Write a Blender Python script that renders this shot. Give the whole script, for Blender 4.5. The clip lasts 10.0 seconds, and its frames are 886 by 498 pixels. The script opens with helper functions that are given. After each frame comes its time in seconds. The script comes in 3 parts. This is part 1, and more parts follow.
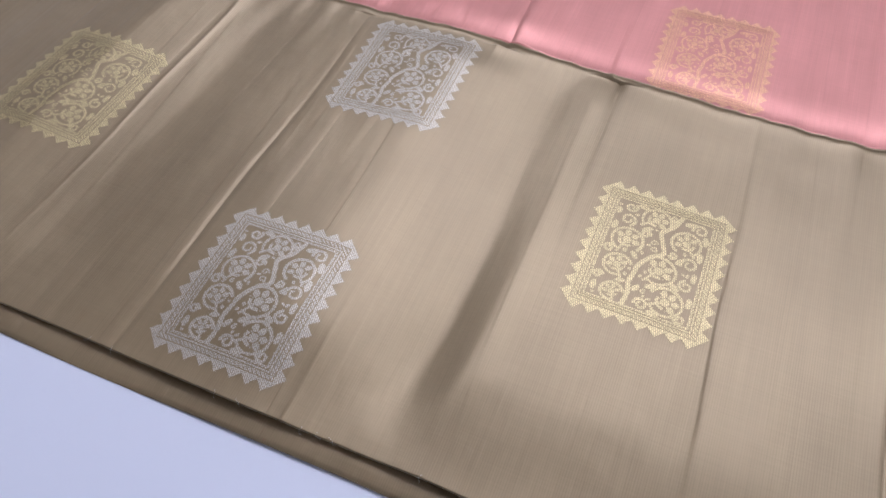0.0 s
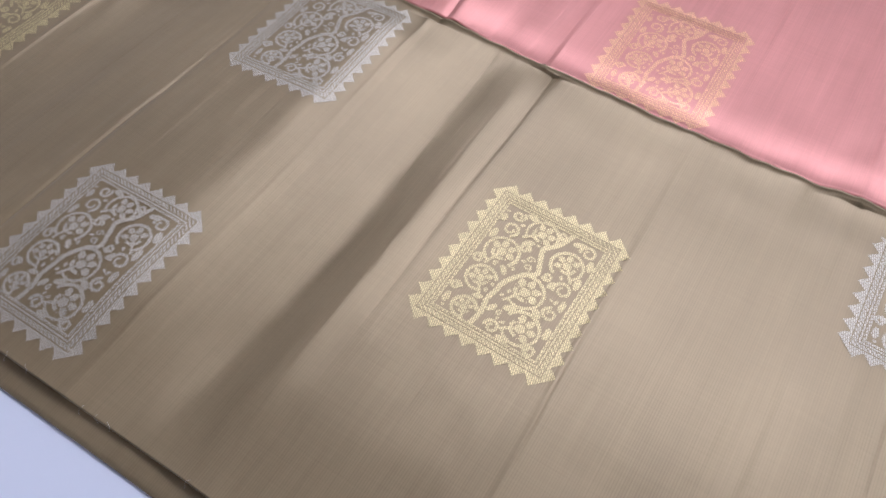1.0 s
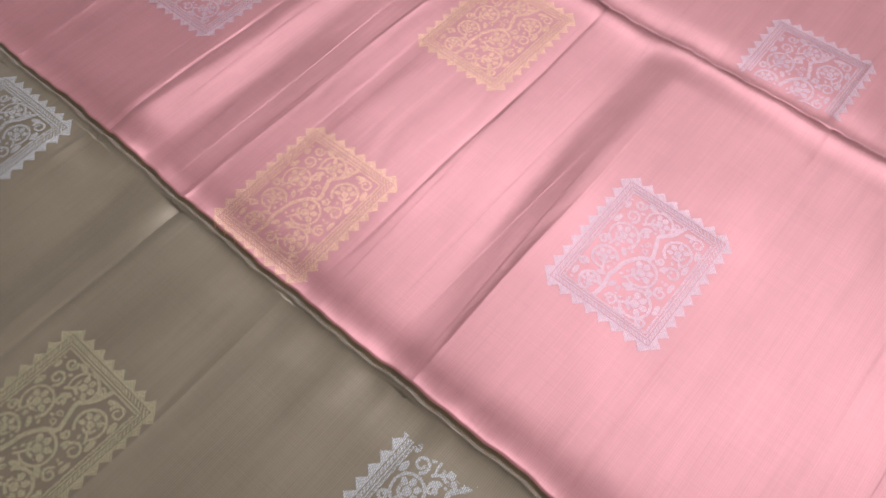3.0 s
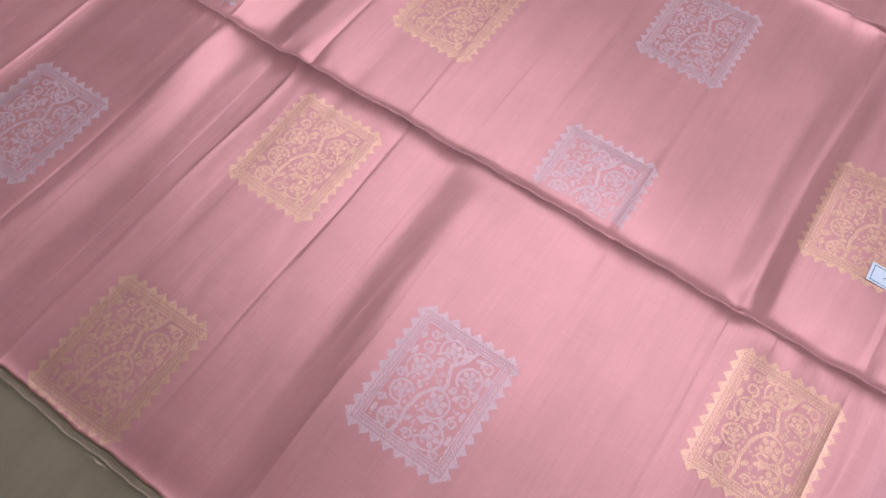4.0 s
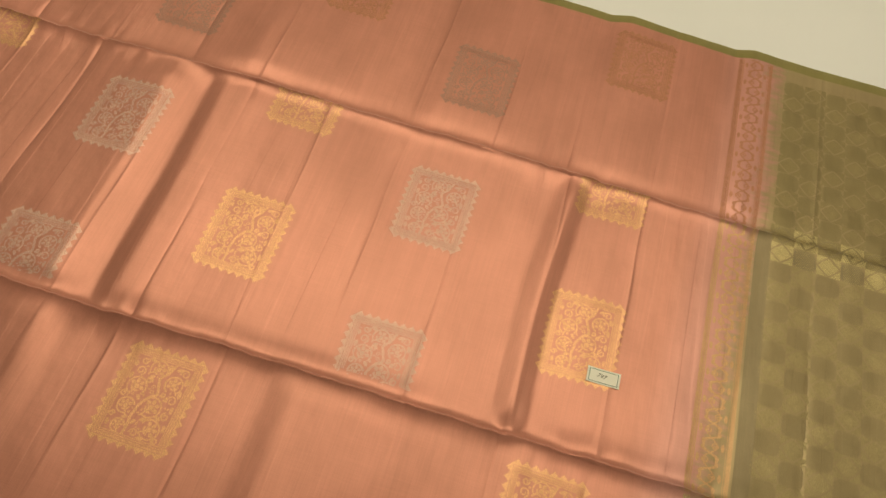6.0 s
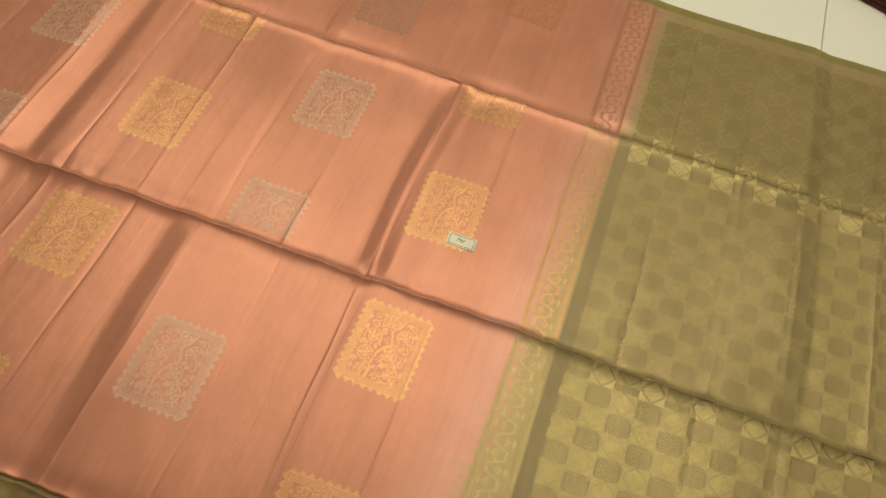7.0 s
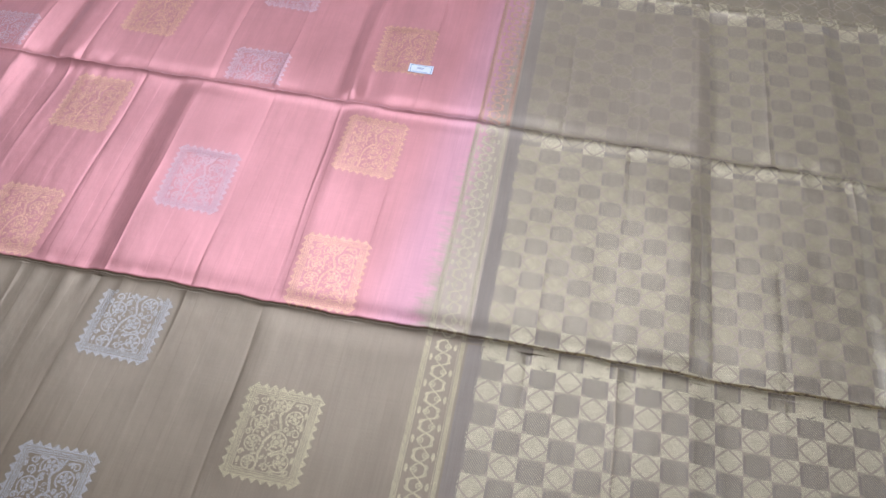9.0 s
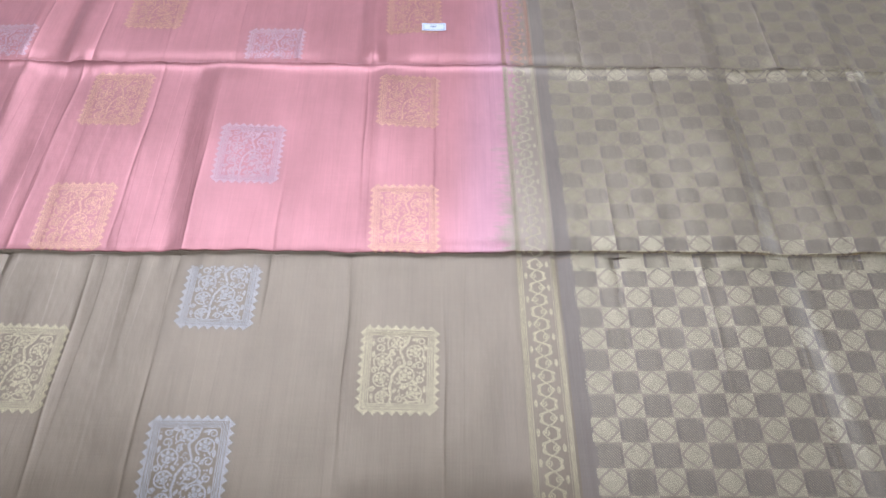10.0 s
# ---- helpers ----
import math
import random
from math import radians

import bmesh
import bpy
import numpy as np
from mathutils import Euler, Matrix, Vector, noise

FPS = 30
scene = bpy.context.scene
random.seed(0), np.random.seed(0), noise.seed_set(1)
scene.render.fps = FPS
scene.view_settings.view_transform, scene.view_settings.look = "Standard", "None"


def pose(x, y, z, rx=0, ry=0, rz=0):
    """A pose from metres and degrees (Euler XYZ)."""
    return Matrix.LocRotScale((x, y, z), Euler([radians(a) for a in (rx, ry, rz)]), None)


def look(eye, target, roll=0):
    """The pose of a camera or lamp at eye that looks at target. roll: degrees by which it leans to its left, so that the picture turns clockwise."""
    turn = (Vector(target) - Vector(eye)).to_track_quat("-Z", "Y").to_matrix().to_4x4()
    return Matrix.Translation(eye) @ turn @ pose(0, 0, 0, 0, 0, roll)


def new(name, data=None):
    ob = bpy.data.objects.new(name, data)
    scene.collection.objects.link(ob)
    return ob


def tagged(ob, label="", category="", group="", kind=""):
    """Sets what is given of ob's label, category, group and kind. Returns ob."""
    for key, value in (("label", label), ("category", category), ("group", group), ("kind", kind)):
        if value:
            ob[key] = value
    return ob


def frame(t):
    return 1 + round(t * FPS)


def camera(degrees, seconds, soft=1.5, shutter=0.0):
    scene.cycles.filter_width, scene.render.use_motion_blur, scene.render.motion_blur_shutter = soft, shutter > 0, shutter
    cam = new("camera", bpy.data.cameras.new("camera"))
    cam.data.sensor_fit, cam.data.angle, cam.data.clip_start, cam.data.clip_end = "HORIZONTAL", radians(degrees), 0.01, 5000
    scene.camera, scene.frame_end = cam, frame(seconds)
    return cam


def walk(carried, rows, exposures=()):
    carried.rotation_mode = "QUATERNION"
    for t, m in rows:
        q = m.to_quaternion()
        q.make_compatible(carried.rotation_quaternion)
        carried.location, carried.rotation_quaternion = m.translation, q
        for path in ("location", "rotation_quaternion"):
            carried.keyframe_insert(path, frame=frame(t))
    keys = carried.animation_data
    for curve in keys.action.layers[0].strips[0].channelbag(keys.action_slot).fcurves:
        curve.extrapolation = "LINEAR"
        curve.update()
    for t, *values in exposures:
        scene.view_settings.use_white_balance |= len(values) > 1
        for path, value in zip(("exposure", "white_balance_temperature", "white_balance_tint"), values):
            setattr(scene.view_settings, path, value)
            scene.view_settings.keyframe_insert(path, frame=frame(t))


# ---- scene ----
PATH = [
    (0, look((-0.4963, -0.3826, 0.3438), (-0.5913, -0.1397, 0.0), 1.56)),
    (0.5, look((-0.4743, -0.3420, 0.3228), (-0.5769, -0.1297, 0.0), 2.12)),
    (1, look((-0.4114, -0.3000, 0.3201), (-0.5243, -0.1072, 0.0), 2.08)),
    (1.5, look((-0.3559, -0.2628, 0.3229), (-0.4794, -0.0811, 0.0), 1.94)),
    (2, look((-0.3119, -0.1996, 0.3364), (-0.4442, -0.0259, 0.0), 1.57)),
    (2.5, look((-0.2711, -0.1178, 0.3592), (-0.4143, 0.0547, 0.0), 0.91)),
    (3.8, look((-0.2290, 0.0240, 0.4686), (-0.3640, 0.2273, 0.0), 3.66)),
    (4, look((-0.2253, 0.0574, 0.4813), (-0.3546, 0.2757, 0.0), 4.13)),
    (4.5, look((-0.2309, 0.1603, 0.5240), (-0.3411, 0.4112, 0.0), 3.35)),
    (5, look((-0.2501, 0.2039, 0.5745), (-0.3236, 0.4962, 0.0), 5.96)),
    (5.2, look((-0.2467, 0.2040, 0.6100), (-0.3092, 0.5177, 0.0), 6.85)),
    (6.3, look((-0.1881, 0.0742, 0.7283), (-0.2386, 0.4973, 0.0), 11.05)),
    (6.5, look((-0.1366, 0.0422, 0.7386), (-0.1990, 0.4751, 0.0), 10.75)),
    (7, look((-0.0091, -0.0268, 0.7329), (-0.0989, 0.4186, 0.0), 9.65)),
    (7.5, look((0.0853, -0.1087, 0.7294), (-0.0284, 0.3464, 0.0), 7.87)),
    (8, look((0.1441, -0.1944, 0.7243), (0.0196, 0.2698, 0.0), 5.81)),
    (8.5, look((0.1393, -0.2700, 0.7246), (0.0248, 0.2161, 0.0), 3.82)),
    (9, look((0.0817, -0.3558, 0.7113), (0.0032, 0.1485, 0.0), 2.64)),
    (9.5, look((-0.0042, -0.4161, 0.6767), (-0.0329, 0.0811, 0.0), 1.98)),
    (10, look((-0.0833, -0.4647, 0.6707), (-0.0707, 0.0475, 0.0), 1.69)),
]
cam = camera(59.54, 10.0)
walk(cam, PATH, exposures=[
    (0.0, 0.0, 5450, 20), (2.5, -0.05, 5300, 17), (4.5, -0.58, 5100, 17), (5.0, -0.74, 6500, 8), (5.2, -0.76, 7600, 7), (6.5, -0.82, 12200, -8), (7.0, -0.7, 11500, -8), (7.5, -0.42, 7500, -1), (8.0, -0.27, 5800, 8), (8.5, -0.20, 5200, 16), (10.0, -0.04, 4850, 19),
])

# ---- world and light ----
world = bpy.data.worlds.new("world")
scene.world = world
world.use_nodes = True
wn, wl = world.node_tree.nodes, world.node_tree.links
sky = wn.new("ShaderNodeTexSky")
sky.sky_type, sky.sun_disc = "NISHITA", False
sky.sun_elevation, sky.sun_rotation = radians(40), radians(-30)
wl.new(sky.outputs[0], wn["Background"].inputs[0])
wn["Background"].inputs[1].default_value = 0.1


def area(name, eye, target, sx, sy, power, colour):
    data = bpy.data.lights.new(name, "AREA")
    data.shape, data.size, data.size_y, data.energy, data.color = "RECTANGLE", sx, sy, power, colour
    ob = new(name, data)
    ob.matrix_world = look(eye, target)
    return ob


# assumed sources out of view: daylight through an east window, one lit ceiling panel
area("window_light", (2.92, 0.75, 0.85), (0.0, 0.2, 0.0), 1.9, 1.3, 36, (1.0, 0.96, 0.90))
area("panel_light", (-0.50, 1.25, 1.83), (-0.50, 1.25, 0.0), 2.4, 1.2, 25, (1.0, 0.95, 0.88))

# ---- materials ----


def nodes_of(name):
    m = bpy.data.materials.new(name)
    m.use_nodes = True
    t = m.node_tree
    return m, t.nodes, t.links, t.nodes["Principled BSDF"]


def stretched(n, l, sx, sy, scale, detail=2.0, rough=0.55):
    """Noise over the cloth's own plane, stretched along one of its threads."""
    co = n.new("ShaderNodeTexCoord")
    mp = n.new("ShaderNodeMapping")
    mp.inputs["Scale"].default_value = (sx, sy, 1)
    tx = n.new("ShaderNodeTexNoise")
    tx.inputs["Scale"].default_value, tx.inputs["Detail"].default_value, tx.inputs["Roughness"].default_value = scale, detail, rough
    l.new(co.outputs["Object"], mp.inputs[0])
    l.new(mp.outputs[0], tx.inputs[0])
    return tx.outputs["Fac"]


def ramp(n, l, fac, a, b, lo=0.0, hi=1.0):
    r = n.new("ShaderNodeValToRGB")
    r.color_ramp.elements[0].color, r.color_ramp.elements[1].color = (*a, 1), (*b, 1)
    r.color_ramp.elements[0].position, r.color_ramp.elements[1].position = lo, hi
    l.new(fac, r.inputs[0])
    return r.outputs[0]


def mix(n, l, fac, a, b, mode="MIX"):
    m = n.new("ShaderNodeMix")
    m.data_type, m.blend_type = "RGBA", mode
    for v, s in ((fac, m.inputs[0]), (a, m.inputs[6]), (b, m.inputs[7])):
        if hasattr(v, "is_linked"):
            l.new(v, s)
        else:
            s.default_value = v if isinstance(v, float) else (*v, 1)
    return m.outputs[2]


def thread_ribs(n, l, axis, period, wobble):
    """Even ribs of one thread direction, a little unsteady, from 0 to 1."""
    co = n.new("ShaderNodeTexCoord")
    wv = n.new("ShaderNodeTexWave")
    wv.wave_type, wv.bands_direction, wv.wave_profile = "BANDS", axis, "SIN"
    wv.inputs["Scale"].default_value = 0.3142 / period
    wv.inputs["Distortion"].default_value, wv.inputs["Detail"].default_value, wv.inputs["Detail Scale"].default_value = wobble, 2.0, 0.05
    l.new(co.outputs["Object"], wv.inputs[0])
    return wv.outputs["Fac"]


def silk_finish(n, l, p, colour, rough, metal, ribs):
    """Ribs and streaks of the threads, faint blotches, slack in the weave."""
    warp = stretched(n, l, 1.0, 0.010, 1050, 2)
    weft = stretched(n, l, 0.02, 1.0, 1100, 2)
    slub = stretched(n, l, 1.0, 0.05, 120, 3)
    blot = stretched(n, l, 1.0, 0.6, 16, 4)
    rib = thread_ribs(n, l, "X", 0.00125, 1.2)
    area_of = ramp(n, l, stretched(n, l, 1.0, 0.25, 9, 2), (0, 0, 0), (1, 1, 1), 0.38, 0.62)
    strong = ramp(n, l, rib, (0.34, 0.33, 0.32), (1.0, 1.0, 1.0), 0.12, 0.62)
    shown = mix(n, l, area_of, ramp(n, l, rib, (0.68, 0.67, 0.66), (1.0, 1.0, 1.0), 0.12, 0.62), strong)
    c = mix(n, l, min(1.0, ribs), colour, shown, "MULTIPLY")
    c = mix(n, l, 0.16 + 0.12 * ribs, c, ramp(n, l, warp, (0.55, 0.55, 0.55), (1.0, 1.0, 1.0), 0.3, 0.7), "MULTIPLY")
    c = mix(n, l, 0.12 + 0.12 * ribs, c, ramp(n, l, weft, (0.6, 0.6, 0.6), (1.0, 1.0, 1.0), 0.3, 0.7), "MULTIPLY")
    c = mix(n, l, 0.13 + 0.3 * ribs, c, ramp(n, l, slub, (0.6, 0.58, 0.56), (1.0, 1.0, 1.0), 0.3, 0.6), "MULTIPLY")
    c = mix(n, l, 0.34, c, ramp(n, l, blot, (0.6, 0.58, 0.55), (1.0, 1.0, 1.0), 0.35, 0.65), "MULTIPLY")
    l.new(c, p.inputs["Base Color"])
    p.inputs["Metallic"].default_value = metal
    l.new(ramp(n, l, slub, (rough - 0.05,) * 3, (rough + 0.07,) * 3), p.inputs["Roughness"])
    p.inputs["Sheen Weight"].default_value = 0.25
    p.inputs["Sheen Roughness"].default_value = 0.4
    pressed = ramp(n, l, stretched(n, l, 1.0, 0.035, 42, 0.0), (0, 0, 0), (1, 1, 1), 0.485, 0.515)
    last = None
    for height, strength, depth in ((pressed, 0.42 - 0.4 * min(ribs, 0.6), 0.0003), (rib, ribs * 0.10, 0.0003), (warp, 0.08, 0.0004), (stretched(n, l, 1.0, 0.35, 45, 3), 0.27, 0.0025), (stretched(n, l, 1.0, 0.55, 15, 3), 0.28, 0.006)):
        b = n.new("ShaderNodeBump")
        b.inputs["Strength"].default_value, b.inputs["Distance"].default_value = strength, depth
        l.new(height, b.inputs["Height"])
        if last:
            l.new(last, b.inputs["Normal"])
        last = b.outputs[0]
    l.new(last, p.inputs["Normal"])


PINK, BEIGE, OLIVE = (0.69, 0.29, 0.255), (0.358, 0.272, 0.155), (0.455, 0.35, 0.222)


def silk(name, colour, rough=0.38, metal=0.34, ribs=0.12):
    m, n, l, p = nodes_of(name)
    silk_finish(n, l, p, colour, rough, metal, ribs)
    return m


def silk_dyed(name):
    """Pink body cloth whose dye runs out into the beige of the end piece, farther out towards the back edge."""
    m, n, l, p = nodes_of(name)
    co = n.new("ShaderNodeTexCoord")
    sp = n.new("ShaderNodeSeparateXYZ")
    l.new(co.outputs["Object"], sp.inputs[0])
    edge = n.new("ShaderNodeMapRange")
    edge.inputs[1].default_value, edge.inputs[2].default_value, edge.inputs[3].default_value, edge.inputs[4].default_value = 0.05, 0.72, 0.0, 0.058
    l.new(sp.outputs["Y"], edge.inputs[0])
    off = n.new("ShaderNodeMath")
    off.operation = "SUBTRACT"
    l.new(sp.outputs["X"], off.inputs[0])
    l.new(edge.outputs[0], off.inputs[1])
    jag = n.new("ShaderNodeMath")
    jag.operation = "MULTIPLY_ADD"
    jag.inputs[1].default_value, jag.inputs[2].default_value = 0.055, -0.0275
    l.new(stretched(n, l, 0.35, 1.0, 160, 3), jag.inputs[0])
    add = n.new("ShaderNodeMath")
    l.new(off.outputs[0], add.inputs[0])
    l.new(jag.outputs[0], add.inputs[1])
    run = n.new("ShaderNodeMapRange")
    run.interpolation_type = "SMOOTHSTEP"
    run.inputs[1].default_value, run.inputs[2].default_value = -0.022, 0.014
    l.new(add.outputs[0], run.inputs[0])
    pale = n.new("ShaderNodeMapRange")
    pale.interpolation_type = "SMOOTHSTEP"
    pale.inputs[1].default_value, pale.inputs[2].default_value = -0.085, -0.02
    l.new(off.outputs[0], pale.inputs[0])
    pink = mix(n, l, pale.outputs[0], PINK, (0.70, 0.34, 0.34))
    silk_finish(n, l, p, mix(n, l, run.outputs[0], pink, OLIVE), 0.36, 0.36, 0.06)
    return m


def zari(name, colour, dark, rough=0.45, metal=0.35):
    """Metal-wrapped thread: short floats side by side, tied down by dark points."""
    m, n, l, p = nodes_of(name)
    co = n.new("ShaderNodeTexCoord")
    bt = n.new("ShaderNodeTexBrick")
    bt.inputs["Color1"].default_value, bt.inputs["Color2"].default_value = (*colour, 1), (*[0.86 * v for v in colour], 1)
    bt.inputs["Mortar"].default_value = (*dark, 1)
    bt.inputs["Scale"].default_value, bt.inputs["Mortar Size"].default_value, bt.inputs["Mortar Smooth"].default_value = 1.0, 0.00024, 0.25
    bt.inputs["Brick Width"].default_value, bt.inputs["Row Height"].default_value = 0.0021, 0.0010
    bt.offset, bt.offset_frequency = 0.4, 2
    turned = n.new("ShaderNodeMapping")
    turned.inputs["Rotation"].default_value = (0, 0, math.radians(78))
    l.new(co.outputs["Object"], turned.inputs[0])
    l.new(turned.outputs[0], bt.inputs["Vector"])
    patch = stretched(n, l, 1.0, 1.0, 90, 3)
    grain = stretched(n, l, 1.0, 0.35, 1500, 2)
    c = mix(n, l, 0.3, bt.outputs["Color"], ramp(n, l, patch, (0.6, 0.6, 0.6), (1.0, 1.0, 1.0), 0.3, 0.7), "MULTIPLY")
    c = mix(n, l, 0.4, c, ramp(n, l, grain, (0.55, 0.55, 0.55), (1.0, 1.0, 1.0), 0.32, 0.6), "MULTIPLY")
    l.new(c, p.inputs["Base Color"])
    p.inputs["Metallic"].default_value, p.inputs["Roughness"].default_value = metal, rough
    b = n.new("ShaderNodeBump")
    b.inputs["Strength"].default_value, b.inputs["Distance"].default_value = 0.5, 0.0004
    l.new(grain, b.inputs["Height"])
    l.new(b.outputs[0], p.inputs["Normal"])
    return m


def plain(name, colour, rough=0.5, metal=0.0, spread=0.12, scale=9.0, bump=0.1):
    m, n, l, p = nodes_of(name)
    tx = stretched(n, l, 1.0, 1.0, scale, 5)
    c = mix(n, l, 1.0, colour, ramp(n, l, tx, (1 - spread,) * 3, (1, 1, 1), 0.3, 0.7), "MULTIPLY")
    l.new(c, p.inputs["Base Color"])
    p.inputs["Roughness"].default_value, p.inputs["Metallic"].default_value = rough, metal
    b = n.new("ShaderNodeBump")
    b.inputs["Strength"].default_value, b.inputs["Distance"].default_value = bump, 0.001
    l.new(stretched(n, l, 1.0, 1.0, scale * 40, 3), b.inputs["Height"])
    l.new(b.outputs[0], p.inputs["Normal"])
    return m


SILK_BORDER = silk("silk_beige", BEIGE, 0.37, 0.34, 0.16)
SILK_BODY = silk_dyed("silk_pink_to_beige")
SILK_PALLU = silk("silk_olive_beige", OLIVE)
SILK_HEM = silk("silk_selvedge", (0.33, 0.29, 0.12))
SILK_MAROON = silk("silk_maroon", (0.10, 0.008, 0.015))
GOLD = zari("zari_gold", (0.78, 0.635, 0.33), (0.41, 0.33, 0.175), 0.36, 0.42)
SILVER = zari("zari_silver", (0.80, 0.745, 0.635), (0.42, 0.355, 0.26), 0.42, 0.3)
GOLD_PINK = zari("zari_gold_on_pink", (0.93, 0.53, 0.31), (0.72, 0.36, 0.25), 0.34, 0.5)
SILVER_PINK = zari("zari_silver_on_pink", (0.84, 0.575, 0.55), (0.70, 0.38, 0.36), 0.40, 0.32)
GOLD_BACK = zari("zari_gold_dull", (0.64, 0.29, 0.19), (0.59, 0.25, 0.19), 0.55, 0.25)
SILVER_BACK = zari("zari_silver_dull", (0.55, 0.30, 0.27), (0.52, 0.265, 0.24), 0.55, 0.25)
CHECK = zari("zari_check", (0.76, 0.64, 0.36), (0.44, 0.355, 0.205), 0.40, 0.40)
# CHECK twice more, with the washing-out by sheen put into the colour
CHECK_SHEEN = zari("zari_check_thin", (0.54, 0.445, 0.23), (0.41, 0.33, 0.195), 0.36, 0.45)
CHECK_SHEEN_FAINT = zari("zari_check_faint", (0.47, 0.375, 0.215), (0.41, 0.33, 0.195), 0.38, 0.4)
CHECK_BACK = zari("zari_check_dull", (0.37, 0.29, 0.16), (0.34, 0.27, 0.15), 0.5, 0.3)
BAND_PINK = zari("zari_band_on_pink", (0.74, 0.47, 0.27), (0.60, 0.34, 0.22), 0.34, 0.5)
TWILL = zari("zari_twill", (0.62, 0.52, 0.29), (0.45, 0.375, 0.21), 0.35, 0.6)
GREY = silk("silk_grey_check", (0.345, 0.272, 0.178), 0.44, 0.25)
# GREY twice more, lightened to imitate sheen that evens out the squares
GREY_SHEEN = silk("silk_grey_check_thin", (0.365, 0.288, 0.182), 0.40, 0.30)
GREY_SHEEN_FAINT = silk("silk_grey_check_faint", (0.395, 0.31, 0.195), 0.40, 0.30)
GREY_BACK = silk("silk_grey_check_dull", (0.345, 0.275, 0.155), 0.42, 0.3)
WHITE = plain("white_laminate", (0.78, 0.82, 0.95), 0.45, spread=0.03, scale=3.0, bump=0.03)
PAPER = plain("paper", (0.93, 0.94, 0.96), 0.75, spread=0.05, scale=60.0)
INK_BLUE = plain("printed_teal_ink", (0.08, 0.20, 0.24), 0.7)
INK = plain("pen_ink", (0.02, 0.02, 0.03), 0.6)
WALL = plain("wall_paint", (0.74, 0.73, 0.71), 0.85, spread=0.06, scale=2.0)
FLOOR = plain("floor_tile", (0.5, 0.47, 0.43), 0.4, spread=0.15, scale=4.0)
METAL = plain("painted_steel", (0.35, 0.35, 0.36), 0.4, 0.6)
TUBE = bpy.data.materials.new("lit_diffuser")
TUBE.use_nodes = True
TUBE.node_tree.nodes["Principled BSDF"].inputs["Emission Color"].default_value = (1, 0.97, 0.93, 1)
TUBE.node_tree.nodes["Principled BSDF"].inputs["Emission Strength"].default_value = 2.0

# ---- mesh helpers ----


def link_mesh(name, verts, faces, materials, parent=None, label="", smooth=True, slots=None):
    me = bpy.data.meshes.new(name)
    me.from_pydata(verts, [], faces)
    for m in materials:
        me.materials.append(m)
    if slots is not None:
        me.polygons.foreach_set("material_index", np.asarray(slots, np.int32))
    me.polygons.foreach_set("use_smooth", np.full(len(me.polygons), smooth))
    me.update()
    ob = new(name, me)
    ob.parent = parent
    return tagged(ob, label)


def part(name, bm, material, parent=None, label=""):
    me = bpy.data.meshes.new(name)
    bm.to_mesh(me)
    bm.free()
    me.materials.append(material)
    ob = new(name, me)
    ob.parent = parent
    return tagged(ob, label)


def block(x0, x1, y0, y1, z0, z1, bevel=0.0, segments=2):
    bm = bmesh.new()
    bmesh.ops.create_cube(bm, size=1)
    for v in bm.verts:
        v.co = Vector((x0 + (v.co.x + 0.5) * (x1 - x0), y0 + (v.co.y + 0.5) * (y1 - y0), z0 + (v.co.z + 0.5) * (z1 - z0)))
    if bevel:
        bmesh.ops.bevel(bm, geom=bm.edges[:], offset=bevel, segments=segments, affect="EDGES", profile=0.5)
    return bm


# ---- the lie of the cloth ----
TABLE = -0.0075
FRONT, FOLDS, BACK = -0.2635, (0.035, 0.349, 0.659), 0.932
CREASES = (-0.905, -0.815, -0.725, -0.62, -0.537, -0.44, -0.352, -0.258, -0.166, -0.075, 0.117, 0.2075, 0.287, 0.375, 0.475, 0.57)
